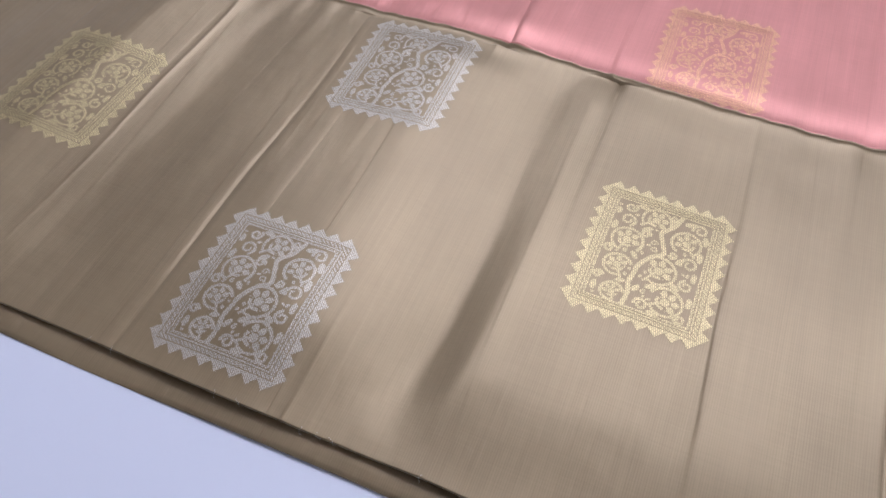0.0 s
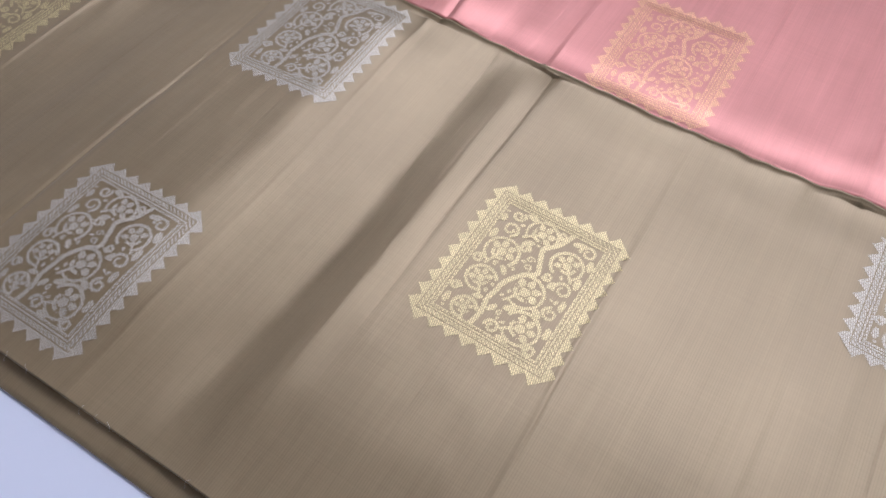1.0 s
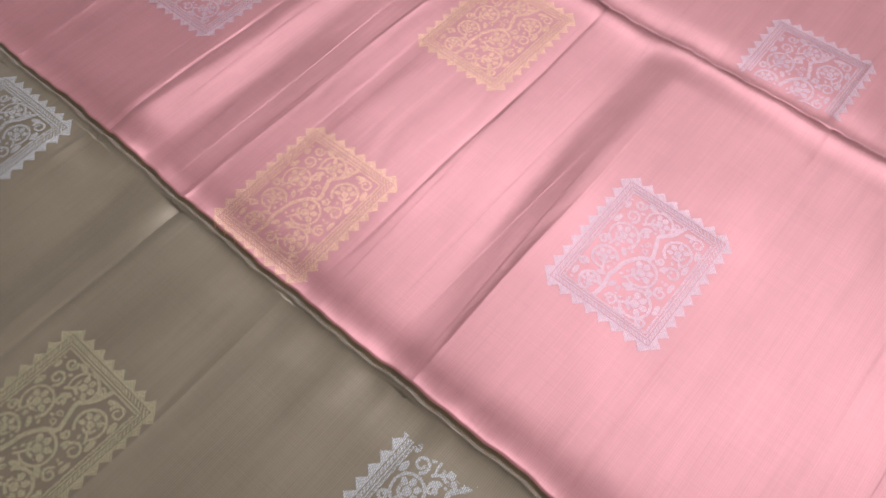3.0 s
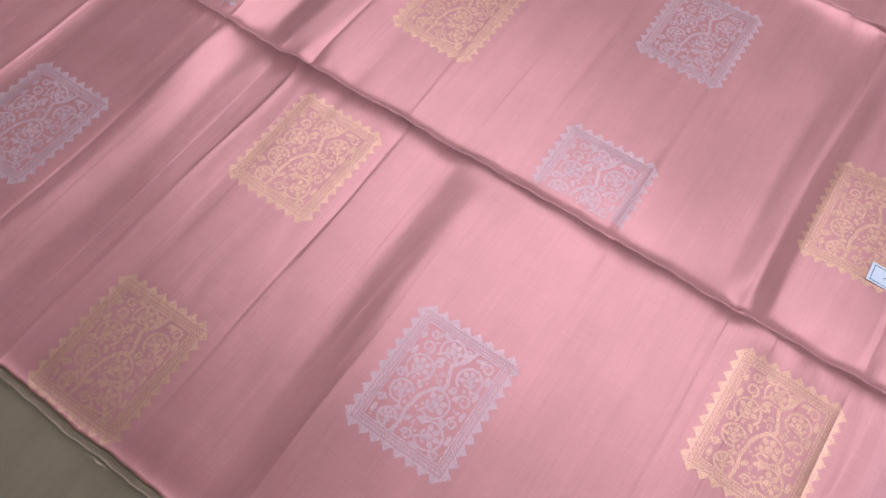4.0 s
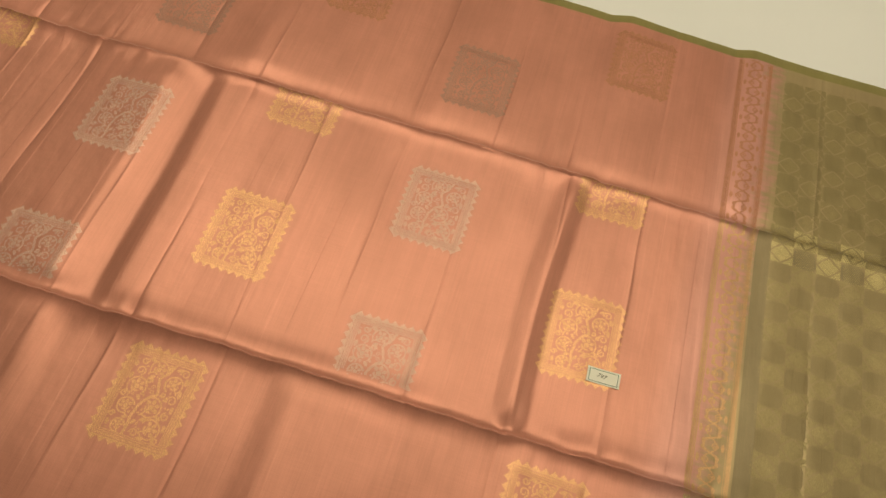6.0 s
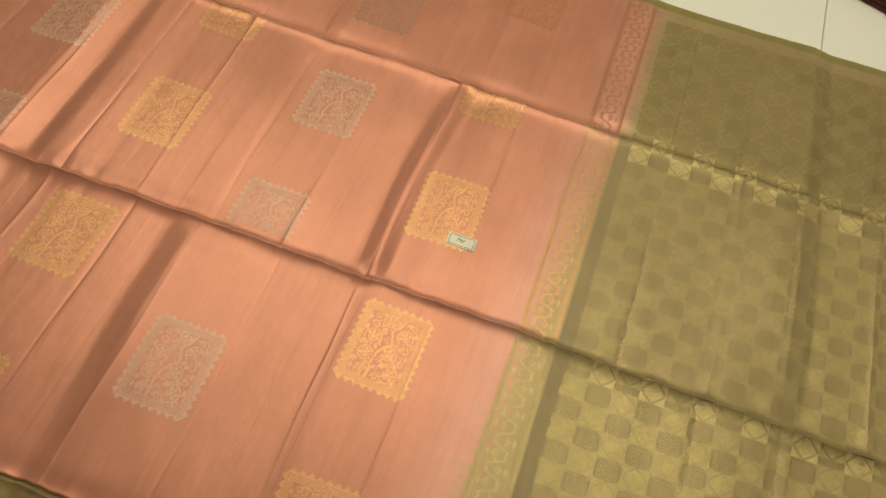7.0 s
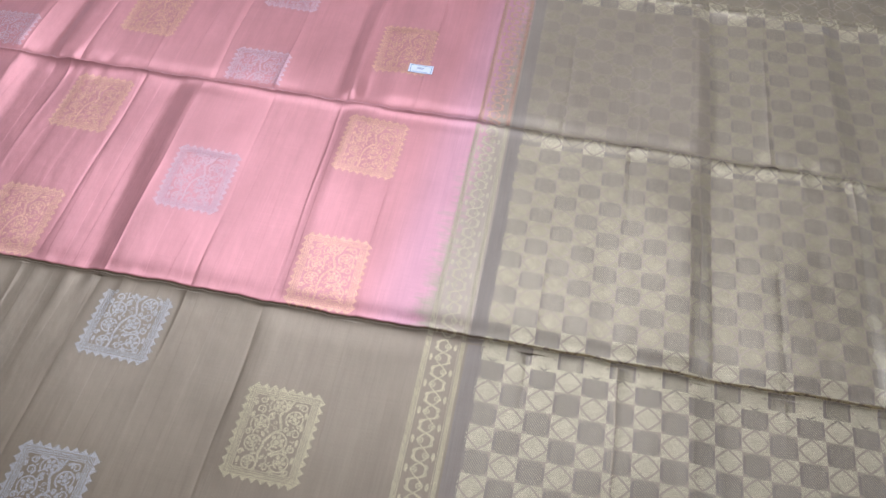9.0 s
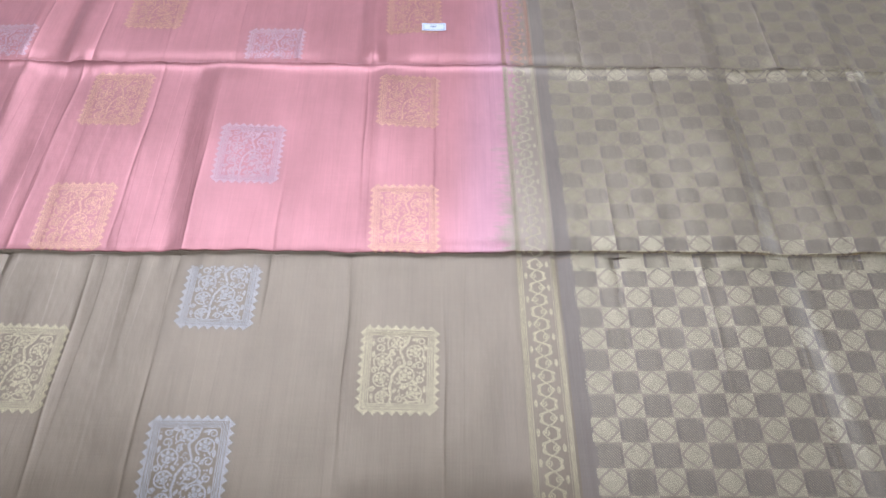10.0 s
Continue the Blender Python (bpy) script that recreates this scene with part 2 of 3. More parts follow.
# height nodes across the cloth's length, scaled below, strip by strip between the long folds; slopes fitted to the
# light and dark bands from the camera
LIE = (
    ((-1.3, 1), (-0.95, 3), (-0.86, 0), (-0.79, 3.2), (-0.73, 1.6), (-0.645, -1.2), (-0.572, 3.0), (-0.550, 0.2), (-0.532, 0.7), (-0.44, 1.0), (-0.35, 0.2), (-0.26, 1.0), (-0.172, 1.8), (-0.15, 0), (-0.075, 0.9), (0.0, 0.4), (0.1, 1.2), (0.2, 0.5), (0.29, 2.6), (0.32, 0), (0.44, 1.6), (0.55, 0), (0.8, 1)),
    ((-1.3, 1), (-0.85, 1), (-0.72, 3.6), (-0.615, -1.2), (-0.588, 2.6), (-0.54, 2.6), (-0.44, 1), (-0.385, 1.8), (-0.356, -1.0), (-0.335, -0.6), (-0.26, 0.8), (-0.165, 1.5), (-0.145, -0.2), (-0.075, 0.8), (0, 0.2), (0.1, 1.0), (0.2, 0.6), (0.284, 2.4), (0.306, -0.4), (0.375, 1.4), (0.47, 2), (0.49, -0.2), (0.57, 1.5), (0.8, 0)),
    ((-1.3, 1), (-0.80, 3), (-0.73, 3.4), (-0.625, -1.2), (-0.582, 3.4), (-0.562, 0.2), (-0.50, 0.8), (-0.44, 0.6), (-0.352, 0), (-0.34, 0.9), (-0.26, 0.6), (-0.18, 3.0), (-0.158, -1.8), (-0.140, 2.8), (-0.105, 0.2), (0, 0.8), (0.05, 1.4), (0.07, 0), (0.2, 1.0), (0.284, 2.2), (0.306, -0.6), (0.375, 1.2), (0.46, 2), (0.487, -0.2), (0.57, 1.5), (0.8, 0)),
    ((-1.3, 1), (-0.7, 2), (-0.62, 3.2), (-0.55, -1), (-0.44, 0.6), (-0.36, 2), (-0.333, -0.8), (-0.26, 0.6), (-0.168, 2.6), (-0.142, -0.8), (-0.08, 0.8), (0.0, 2.2), (0.022, -0.8), (0.1, 0.6), (0.2, 1), (0.28, 1.8), (0.305, 0), (0.4, 1), (0.6, 0), (0.8, 1)),
)
FINE = np.arange(-1.4, 0.9, 0.001)
BELL = np.exp(-0.5 * (np.arange(-15, 16) / 2.3) ** 2)
TABLES = []
for k, nodes in enumerate(LIE):
    # sign and gain change past x = 0.22 to shade right from the camera
    raw = np.interp(FINE, [a for a, b in nodes], [((2.0 - b) if a < 0.22 else b * (1.6 if k else 1.0)) * (0.0021 if k else 0.0022) for a, b in nodes])
    TABLES.append(np.convolve(np.pad(raw, 15, "edge"), BELL / BELL.sum(), "valid"))
rng = np.random.RandomState(4)
WAVES = [(rng.uniform(4, 34), rng.uniform(-22, 22), rng.uniform(0, 6.28), rng.uniform(0.3, 1)) for _ in range(16)]
RIPPLES = [(rng.uniform(60, 190), rng.uniform(-18, 18), rng.uniform(0, 6.28), rng.uniform(0.3, 1)) for _ in range(14)]


def step(a, b, v):
    s = np.clip((v - a) / (b - a), 0, 1)
    return s * s * (3 - 2 * s)


def fold_line(k, x):
    return FOLDS[k] + 0.0016 * np.sin(5.1 * x + 1.7 * k) + 0.0010 * np.sin(17 * x + 2.3 * k) + 0.0005 * np.sin(83 * x + k) + 0.0003 * np.sin(151 * x + 2 * k) + 0.00028 * np.sin(337 * x + 5 * k)


def lie(x, y):
    """Height of the cloth's upper face over the table."""
    x, y = np.asarray(x, float), np.asarray(y, float)
    wander = x + 0.005 * np.sin(6.3 * y + 4 * x) + 0.0022 * np.sin(19 * y + 9 * x)
    swell = 0.85 + 0.22 * np.sin(8.5 * y + 5 * x) + 0.14 * np.sin(21 * y - 11 * x)
    strips = [np.interp(wander, FINE, t) * swell for t in TABLES]
    z = strips[0]
    for k in range(3):
        w = step(-0.012, 0.012, y - fold_line(k, x))
        z = z * (1 - w) + strips[k + 1] * w
    near = np.min([np.abs(y - fold_line(k, x)) for k in range(3)], 0)
    z = z * (0.45 + 0.55 * step(0, 0.03, near)) * (0.25 + 0.75 * step(0, 0.06, y - FRONT))
    z = z + 0.00042 * sum(a * np.sin(u * x + v * y + p) for u, v, p, a in WAVES)
    z = z + 0.00005 * sum(a * np.sin(u * x + v * y + p) for u, v, p, a in RIPPLES)
    # small puckers that run out from the long folds
    pucker = np.exp(-near / 0.02) * np.clip(np.sin(13 * x + 7 * y) + 0.5 * np.sin(31 * x) + 0.2, 0, 1.2)
    z = z + 0.00050 * pucker * (np.sin(190 * x + 14 * y) + 0.8 * np.sin(307 * x - 21 * y + 1) + 0.5 * np.sin(95 * x + 40 * y))
    # long folds: a crisp crest, a short steep side to the front, a dip behind it
    for k, (crest, front, back, dip) in enumerate(((0.0048, 0.022, 0.0022, 0.0010), (0.0062, 0.0105, 0.0040, 0.0016), (0.0058, 0.0100, 0.0040, 0.0016))):
        d = y - fold_line(k, x) - (0.004 if k == 0 else 0.0)
        crest = crest * (1 + 0.06 * np.sin(23 * x + k) + 0.04 * np.sin(61 * x + 3 * k) + 0.035 * np.sin(283 * x + k) + 0.03 * np.sin(461 * x))
        share = 0.14 if k else 0.38
        ahead = crest * ((1 - share) * np.exp(-np.maximum(-d, 0) / front) + share * np.exp(-np.maximum(-d, 0) / 0.0014))
        behind = crest * np.exp(-np.maximum(d, 0) / back) - dip * np.exp(-((d - 0.012) / 0.012) ** 2) * (d > 0) * (1 - np.exp(-np.maximum(d, 0) / 0.004))
        if k:
            gone = np.exp(-np.maximum(d, 0) / back)
            behind = crest * gone - dip * (1 - gone) * np.exp(-np.maximum(d, 0) / 0.018)
        z = z + np.where(d < 0, ahead, behind)
        if k == 0:
            z = z - 0.0050 * np.exp(-((d - 0.0034) / 0.0014) ** 2)
    # pressed creases across, alternately raised and sunk
    for i, c in enumerate(CREASES):
        for k in range(4):
            lo = FRONT - 1 if k == 0 else FOLDS[k - 1]
            hi = BACK + 1 if k == 3 else FOLDS[k]
            inside = ((y >= lo) & (y < hi)).astype(float)
            side = 1 if (i + k) % 2 else -1
            cx = c + 0.004 * math.sin(3.7 * i + 2.1 * k) + 0.0016 * np.sin(9 * y + i) + 0.0007 * np.sin(41 * y + 2 * i)
            depth = 0.0008 * (0.75 + 0.5 * np.sin(14 * y + 1.9 * i + k))
            pinch = np.exp(-near / 0.014)
            z = z + inside * side * depth * (1 + 1.3 * pinch) * np.exp(-np.abs(x - cx) / (0.0016 + 0.0035 * pinch))
    # the worked front edge and the back edge come down on the layers beneath
    z = z - 0.0010
    z = z - 0.0028 * np.exp(-(BACK - y) / 0.012)
    return np.maximum(z, TABLE + 0.0012)


def ticks(lo, hi, coarse, keys, reach, fine):
    base = list(np.arange(lo, hi, coarse)) + [hi]
    for k in keys:
        base += [v for v in np.arange(k - reach, k + reach, fine) if lo < v < hi]
    base = sorted(base)
    out = [base[0]]
    for v in base[1:]:
        if v - out[-1] > fine * 0.55:
            out.append(v)
    out[-1] = hi
    return np.array(out)


def front_edge(x):
    return FRONT + 0.0014 * np.sin(6 * x + 1) + 0.0006 * np.sin(31 * x)


def sheet(name, x0, x1, y0, y1, material, parent, label, lower=None, upper=None):
    """A stretch of the cloth as a fine grid; lower and upper bend its edges along a fold or hem; the hems are turned down."""
    xs = ticks(x0, x1, 0.004, CREASES, 0.009, 0.0009)
    ys = ticks(y0, y1, 0.004, FOLDS + (FRONT, BACK), 0.016, 0.0006)
    gx, gy = np.meshgrid(xs, ys)
    span = (gy - y0) / (y1 - y0)
    lo = lower(gx) if lower else y0
    hi = upper(gx) if upper else y1
    gy = lo + span * (hi - lo)
    gz = lie(gx, gy)
    rows, cols = gx.shape
    verts = np.stack([gx, gy, gz], -1).reshape(-1, 3)
    i = np.arange((rows - 1) * cols).reshape(rows - 1, cols)[:, :-1].ravel()
    faces = np.stack([i, i + 1, i + cols + 1, i + cols], -1)
    return link_mesh(name, verts.tolist(), faces.tolist(), [material], parent, label)


saree = tagged(new("saree"), "pink silk saree with beige border and gold checks, spread on table", "saree")
LEFT, RIGHT = -1.28, 0.74
sheet("border", LEFT, 0.068, FRONT, FOLDS[0], SILK_BORDER, saree, "grey-beige silk border strip with pressed creases", front_edge, lambda x: fold_line(0, x) + 0.0092)
sheet("body", LEFT, 0.068, FOLDS[0], BACK - 0.016, SILK_BODY, saree, "rose pink silk fading into beige", lambda x: fold_line(0, x) + 0.0092, None)
sheet("end_piece", 0.068, RIGHT, FRONT, BACK - 0.016, SILK_PALLU, saree, "olive-beige silk end piece", front_edge, None)
sheet("selvedge", LEFT, RIGHT, BACK - 0.016, BACK, SILK_HEM, saree, "narrow olive selvedge", None, lambda x: BACK + 0.0016 * np.sin(7 * x) + 0.0008 * np.sin(26 * x))


def strip_along(name, path, profile, material, parent, label):
    """A narrow strip with a cross-section in the plane across it, swept along x."""
    verts, faces, n = [], [], len(profile)
    for x in path:
        for dy, z in profile:
            y, zz = place_edge(name, x, dy, z)
            verts.append((x, y, zz))
    for a in range(len(path) - 1):
        for b in range(n - 1):
            faces.append((a * n + b, a * n + b + 1, (a + 1) * n + b + 1, (a + 1) * n + b))
    return link_mesh(name, verts, faces, [material], parent, label)


def place_edge(name, x, dy, z):
    if name == "hem":
        y0 = float(front_edge(x))
        top = float(lie(x, y0))
        return y0 + dy, max(top + z, TABLE + 0.0011)
    if name == "back_hem":
        y0 = BACK + 0.0016 * math.sin(7 * x) + 0.0008 * math.sin(26 * x)
        return y0 + dy, max(float(lie(x, y0)) + z, TABLE + 0.0004)
    y0 = -0.2745 + 0.0024 * math.sin(4.3 * x + 0.4) + 0.0010 * math.sin(19 * x)
    lift = 0.0010 + 0.0007 * math.sin(13 * x + 2) + 0.0004 * math.sin(37 * x)
    return y0 + dy, TABLE + max(lift + z, 0.0003)


along = np.arange(LEFT, RIGHT, 0.004)
strip_along("hem", along, ((0, 0), (-0.0007, -0.0003), (-0.0007, -0.0009), (0.0006, -0.0012), (0.012, -0.0014)), SILK_BORDER, saree, "turned front hem")
strip_along("under_layer", along, ((0.030, 0.0014), (0.018, 0.0016), (0.008, 0.0016), (0.002, 0.0012), (-0.0004, 0.0004), (-0.0006, -0.0006), (0.004, -0.0010)), SILK_BORDER, saree, "second layer of beige silk showing beneath the hem")
strip_along("back_hem", along, ((0, 0), (0.0006, -0.0004), (0.0006, -0.003), (-0.001, -0.006)), SILK_HEM, saree, "")

# ---- woven work ----


def woven(mask, pitch_x, pitch_y, x0, y0, name, materials, parent, label="", lift=0.0003, split=7, pick=None, tilt=0.0, visible_where=None):
    """Turns a woven pattern into thin raised floats that follow the cloth; rows of mask run from the front to the back."""
    cells = []
    for r in range(mask.shape[0]):
        line = np.flatnonzero(np.diff(np.r_[0, mask[r].astype(np.int8), 0]))
        for a, b in zip(line[::2], line[1::2]):
            for s in range(a, b, split):
                cells.append((r, s, min(s + split, b)))
    if not cells:
        return None
    c = np.array(cells, float)
    xa, xb, ya, yb = c[:, 1] * pitch_x, c[:, 2] * pitch_x, c[:, 0] * pitch_y, (c[:, 0] + 0.96) * pitch_y
    px = np.stack([xa, xb, xb, xa], 1).ravel()
    py = np.stack([ya, ya, yb, yb], 1).ravel()
    mx, my = mask.shape[1] * pitch_x / 2, mask.shape[0] * pitch_y / 2
    x = x0 + px - tilt * (py - my)
    y = y0 + py + tilt * (px - mx)
    if visible_where is not None:
        keep = np.repeat(visible_where(x, y).reshape(-1, 4).all(1), 4)
        x, y = x[keep], y[keep]
    z = lie(x, y) + lift
    verts = np.stack([x, y, z], -1).tolist()
    faces = np.arange(len(verts)).reshape(-1, 4).tolist()
    slots = None
    if pick is not None:
        slots = np.array([pick(v) for v in y[::4]])
    return link_mesh(name, verts, faces, materials, parent, label, True, slots)


def ring(X, Y, cx, cy, r, a0, sweep, width, shrink=0.0):
    """A curl: an arc whose radius may shrink along its way. Angles in degrees."""
    hit = np.zeros(X.shape, bool)
    steps = max(8, int(abs(sweep) / 9))
    for s in range(steps + 1):
        f = s / steps
        a, rr = math.radians(a0 + sweep * f), r * (1 - shrink * f)
        w = 1.65 * width * (1 - 0.25 * f)
        hit |= (X - cx - rr * math.cos(a)) ** 2 + (Y - cy - rr * math.sin(a)) ** 2 < (w / 2) ** 2
    return hit


def stroke(X, Y, points, width):
    """A smooth stem through a few points."""
    hit = np.zeros(X.shape, bool)
    p = np.array(points, float)
    t = np.linspace(0, len(p) - 1, 14 * len(p))
    for f in t:
        i = min(int(f), len(p) - 2)
        a, b, c, d = p[max(i - 1, 0)], p[i], p[i + 1], p[min(i + 2, len(p) - 1)]
        u = f - i
        q = 0.5 * (2 * b + (c - a) * u + (2 * a - 5 * b + 4 * c - d) * u * u + (3 * b - a - 3 * c + d) * u ** 3)
        hit |= (X - q[0]) ** 2 + (Y - q[1]) ** 2 < (0.76 * width) ** 2
    return hit


def flower(X, Y, cx, cy, r, facing):
    """A fan of petals round a solid heart, open towards one side. Angle in degrees."""
    rad, ang = np.hypot(X - cx, Y - cy), np.arctan2(Y - cy, X - cx) - math.radians(facing)
    fan = np.cos(7 * ang)
    petals = (rad < r * (0.88 + 0.14 * fan)) & (rad > 0.42 * r) & (fan > -0.8) & (np.cos(ang) < 0.35)
    calyx = (rad < 0.34 * r) | ((rad < 0.72 * r) & (np.cos(ang) > 0.5) & (rad > 0.46 * r))
    stalk = (np.abs(np.sin(ang)) * rad < 0.7) & (np.cos(ang) > 0) & (rad < 1.5 * r)
    return petals | calyx | stalk


def leaf(X, Y, cx, cy, rx, ry, turn):
    c, s = math.cos(math.radians(turn)), math.sin(math.radians(turn))
    u, v = (X - cx) * c + (Y - cy) * s, -(X - cx) * s + (Y - cy) * c
    return (u / rx) ** 2 + (v / ry) ** 2 < 2.8


MOTIF_W, MOTIF_H, CELL = 0.0800, 0.0985, 0.0005


def motif_mask():
    """Saw-toothed frame, lines and plaits, and a vine with curls and palmettes inside. Millimetres."""
    nx, ny = int(MOTIF_W / CELL), int(MOTIF_H / CELL)
    X, Y = np.meshgrid(((np.arange(nx) + 0.5) / nx - 0.5) * 73.5, ((np.arange(ny) + 0.5) / ny - 0.5) * 90.5)
    hx, hy, tooth = 36.75 - 4.3, 45.25 - 4.3, 4.3
    ax, ay = np.abs(X), np.abs(Y)
    m = (ax < hx) & (ay < hy)
    px, py = 2 * hx / 8, 2 * hy / 10
    m |= (ay >= hy) & (ax < hx) & (ay - hy < tooth * (1 - 2 * np.abs((X + hx) / px % 1 - 0.5)))
    m |= (ax >= hx) & (ay < hy) & (ax - hx < tooth * (1 - 2 * np.abs((Y + hy) / py % 1 - 0.5)))
    inset = np.minimum(hx - ax, hy - ay)
    m &= ~((inset > 1.0) & (inset < 1.5))
    plait = (inset > 1.5) & (inset < 3.9)
    m &= ~(plait & (((X + Y) % 2.3) < 0.62))
    m &= ~((inset > 3.9) & (inset < 4.4))
    m &= ~((inset > 5.2) & (inset < 5.6))
    m &= ~((inset > 5.6) & (inset < 6.7) & (((X - Y) % 1.9) < 0.55))
    inner = inset > 6.7
    vine = inner & (inset < 7.3)
    # the stem climbs in a wave and throws a loop round each flower
    vine |= stroke(X, Y, [(-7, -34), (-6, -26), (-7, -19), (-6, -13), (-5, -7), (0, 1), (5, 5), (3, 12), (1, 19), (6, 25), (9, 33)], 1.6)
    for cx, cy, r, a0, sweep in ((-3.4, 25.6, 7.9, -55, 275), (14.6, 16.6, 7.7, 235, -290), (-14.6, 6.8, 8.3, -35, 285), (5.2, -6.6, 8.9, 150, -275), (-15.2, -11.0, 7.0, 25, 270), (12.6, -24.0, 8.6, 150, -300), (-13.5, -28.2, 5.6, 20, 270)):
        vine |= ring(X, Y, cx, cy, r, a0, sweep, 1.2, 0.06)
        vine |= flower(X, Y, cx, cy, r * 0.82, a0 + sweep)
    for cx, cy, r, a0, sweep in ((-17.5, 20.5, 4.2, -60, 430), (18.8, 3.6, 4.4, 200, -430), (19.6, 28.4, 4.0, 190, -430), (-17.8, 29.6, 3.2, 40, -430), (-21.8, -1.8, 2.8, 40, 420), (19.8, -10.4, 3.6, 110, 430), (21.0, -31.0, 2.9, 140, 430), (1.5, -30.0, 3.4, 180, -430), (-22.6, -20.4, 2.5, 20, 420), (4.8, 30.6, 2.2, 240, 400), (-6.4, 14.4, 2.6, 0, 420), (9.6, 6.4, 2.2, 220, 400)):
        vine |= ring(X, Y, cx, cy, r, a0, sweep, 1.0, 0.66)
    for cx, cy, rx, ry, turn in ((-6.5, 17.8, 1.9, 1.0, 40), (22.8, 10.2, 1.0, 2.0, 0), (13.5, 3.4, 1.6, 0.9, 60), (23.4, 22.4, 1.0, 2.0, 10), (-23.2, 14.4, 1.0, 1.9, -10), (-23.6, 25.2, 0.9, 1.6, 0), (14.2, 30.6, 2.0, 0.9, 20), (-11.4, 32.2, 1.9, 0.9, -10), (22.6, -4.0, 0.9, 1.9, 0), (23.4, -20.0, 0.9, 2.0, 0), (14.6, -13.2, 1.8, 0.9, -30), (-22.8, -27.6, 0.9, 1.8, 0), (3.6, -17.6, 1.9, 0.9, 30), (-3.0, -21.6, 1.6, 0.9, 60), (8.4, -32.8, 2.0, 0.8, 0), (-11.4, -20.0, 1.6, 0.8, 20), (-8.8, -1.6, 1.7, 0.9, -50)):
        vine |= leaf(X, Y, cx, cy, rx, ry, turn)
    # small tendrils and buds in what is left free
    fill = random.Random(21)
    for size in (2.4, 1.9, 1.4, 1.0, 0.8):
        for _ in range(260):
            cx, cy, turn = fill.uniform(-24.5, 24.5), fill.uniform(-33, 33), fill.uniform(0, 360)
            if not (vine & inner & (np.hypot(X - cx, Y - cy) < size + 0.75)).any():
                vine |= inner & (ring(X, Y, cx, cy, size, turn, 380, 0.55, 0.7) if size > 1.2 else leaf(X, Y, cx, cy, 0.75 * size, 0.5 * size, turn))
    return np.where(inner, vine, m)


MOTIF = motif_mask()
GOLD_ROWS = (-0.101, 0.091, 0.282, 0.470, 0.662, 0.852)
SILVER_ROWS = (-0.200, -0.009, 0.187, 0.377, 0.566, 0.757)
PULL = (0.003, 0.008, 0.012, 0.017, 0.018, 0.018)


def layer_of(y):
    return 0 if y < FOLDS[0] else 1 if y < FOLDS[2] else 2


sway = random.Random(8)
for col, cx in enumerate((-0.114, -0.3015, -0.4825, -0.670, -0.862, -1.05)):
    golden = col % 2 == 0
    for cy in (GOLD_ROWS if golden else SILVER_ROWS):
        if col == 5 and cy > 0.5:
            continue
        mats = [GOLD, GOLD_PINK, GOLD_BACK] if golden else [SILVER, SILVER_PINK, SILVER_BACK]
        shift = PULL[col] * float(step(0.33, 0.42, np.array(cy)))
        drop = -0.006 if col == 3 and cy < 0 else -0.008 if col == 4 and cy < 0 else 0.0
        where = "beige" if cy < FOLDS[0] else "pink"
        # ends are cut at folds; column 1's border motif stops where sheen hides it
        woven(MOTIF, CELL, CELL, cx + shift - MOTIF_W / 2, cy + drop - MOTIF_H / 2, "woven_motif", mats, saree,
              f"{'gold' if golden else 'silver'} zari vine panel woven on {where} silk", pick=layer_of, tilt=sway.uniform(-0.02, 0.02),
              visible_where=(lambda x, y: y > fold_line(1, x) + 0.013 + 0.003 * np.sin(900 * x) * np.sin(340 * x)) if abs(cy - 0.377) < 0.01 else (lambda x, y: y < fold_line(2, x) + 0.0005) if abs(cy - 0.662) < 0.01 else (lambda x, y: y < 0.021 + 0.003 * np.sin(900 * x) * np.sin(340 * x)) if col == 1 and -0.02 < cy < 0 else (lambda x, y: y < fold_line(0, x) + 0.0066) if cy < 0 else None)

# scroll band between body and end piece, strip by strip
BAND_X, BAND_W = 0.008, 0.0425
BC = 0.0005


def band_mask(length):
    nx, ny = int(BAND_W / BC), int(length / BC)
    X, Y = np.meshgrid((np.arange(nx) + 0.5) * BC * 1000, (np.arange(ny) + 0.5) * BC * 1000)
    m = ((X < 4.6) & (((X + Y) % 1.9) > 0.55)) | ((X > 36.8) & (X < 41.5) & (((X - Y) % 1.9) > 0.55))
    m |= ((X > 5.2) & (X < 5.8)) | ((X > 35.6) & (X < 36.2))
    turn = 2 * np.pi * Y / 29.5
    mid = 20.7 + 8.6 * np.sin(turn) + 1.6 * np.sin(3 * turn)
    slope = np.abs(8.6 * np.cos(turn) * 2 * np.pi / 29.5)
    m |= np.abs(X - mid) < 1.35 * np.sqrt(1 + slope * slope)
    m |= np.abs(X - 20.7 + 6.2 * np.sin(turn)) < 0.7 * np.sqrt(1 + 0.5 * slope * slope)
    for side in (-1, 1):
        row = (Y / 29.5 + (0.25 if side < 0 else 0.75)) % 1 - 0.5
        cx = 20.7 + side * 4.2
        blob = ((X - cx) / 3.4) ** 2 + (row * 29.5 / 2.8) ** 2
        m |= (blob < 1.15) & ((blob > 0.42) | (blob < 0.12))
        m |= ((X - 20.7 - side * 11.6) / 1.7) ** 2 + (row * 29.5 / 4.0) ** 2 < 1
    return m


edges = (FRONT + 0.001,) + FOLDS + (BACK - 0.018,)
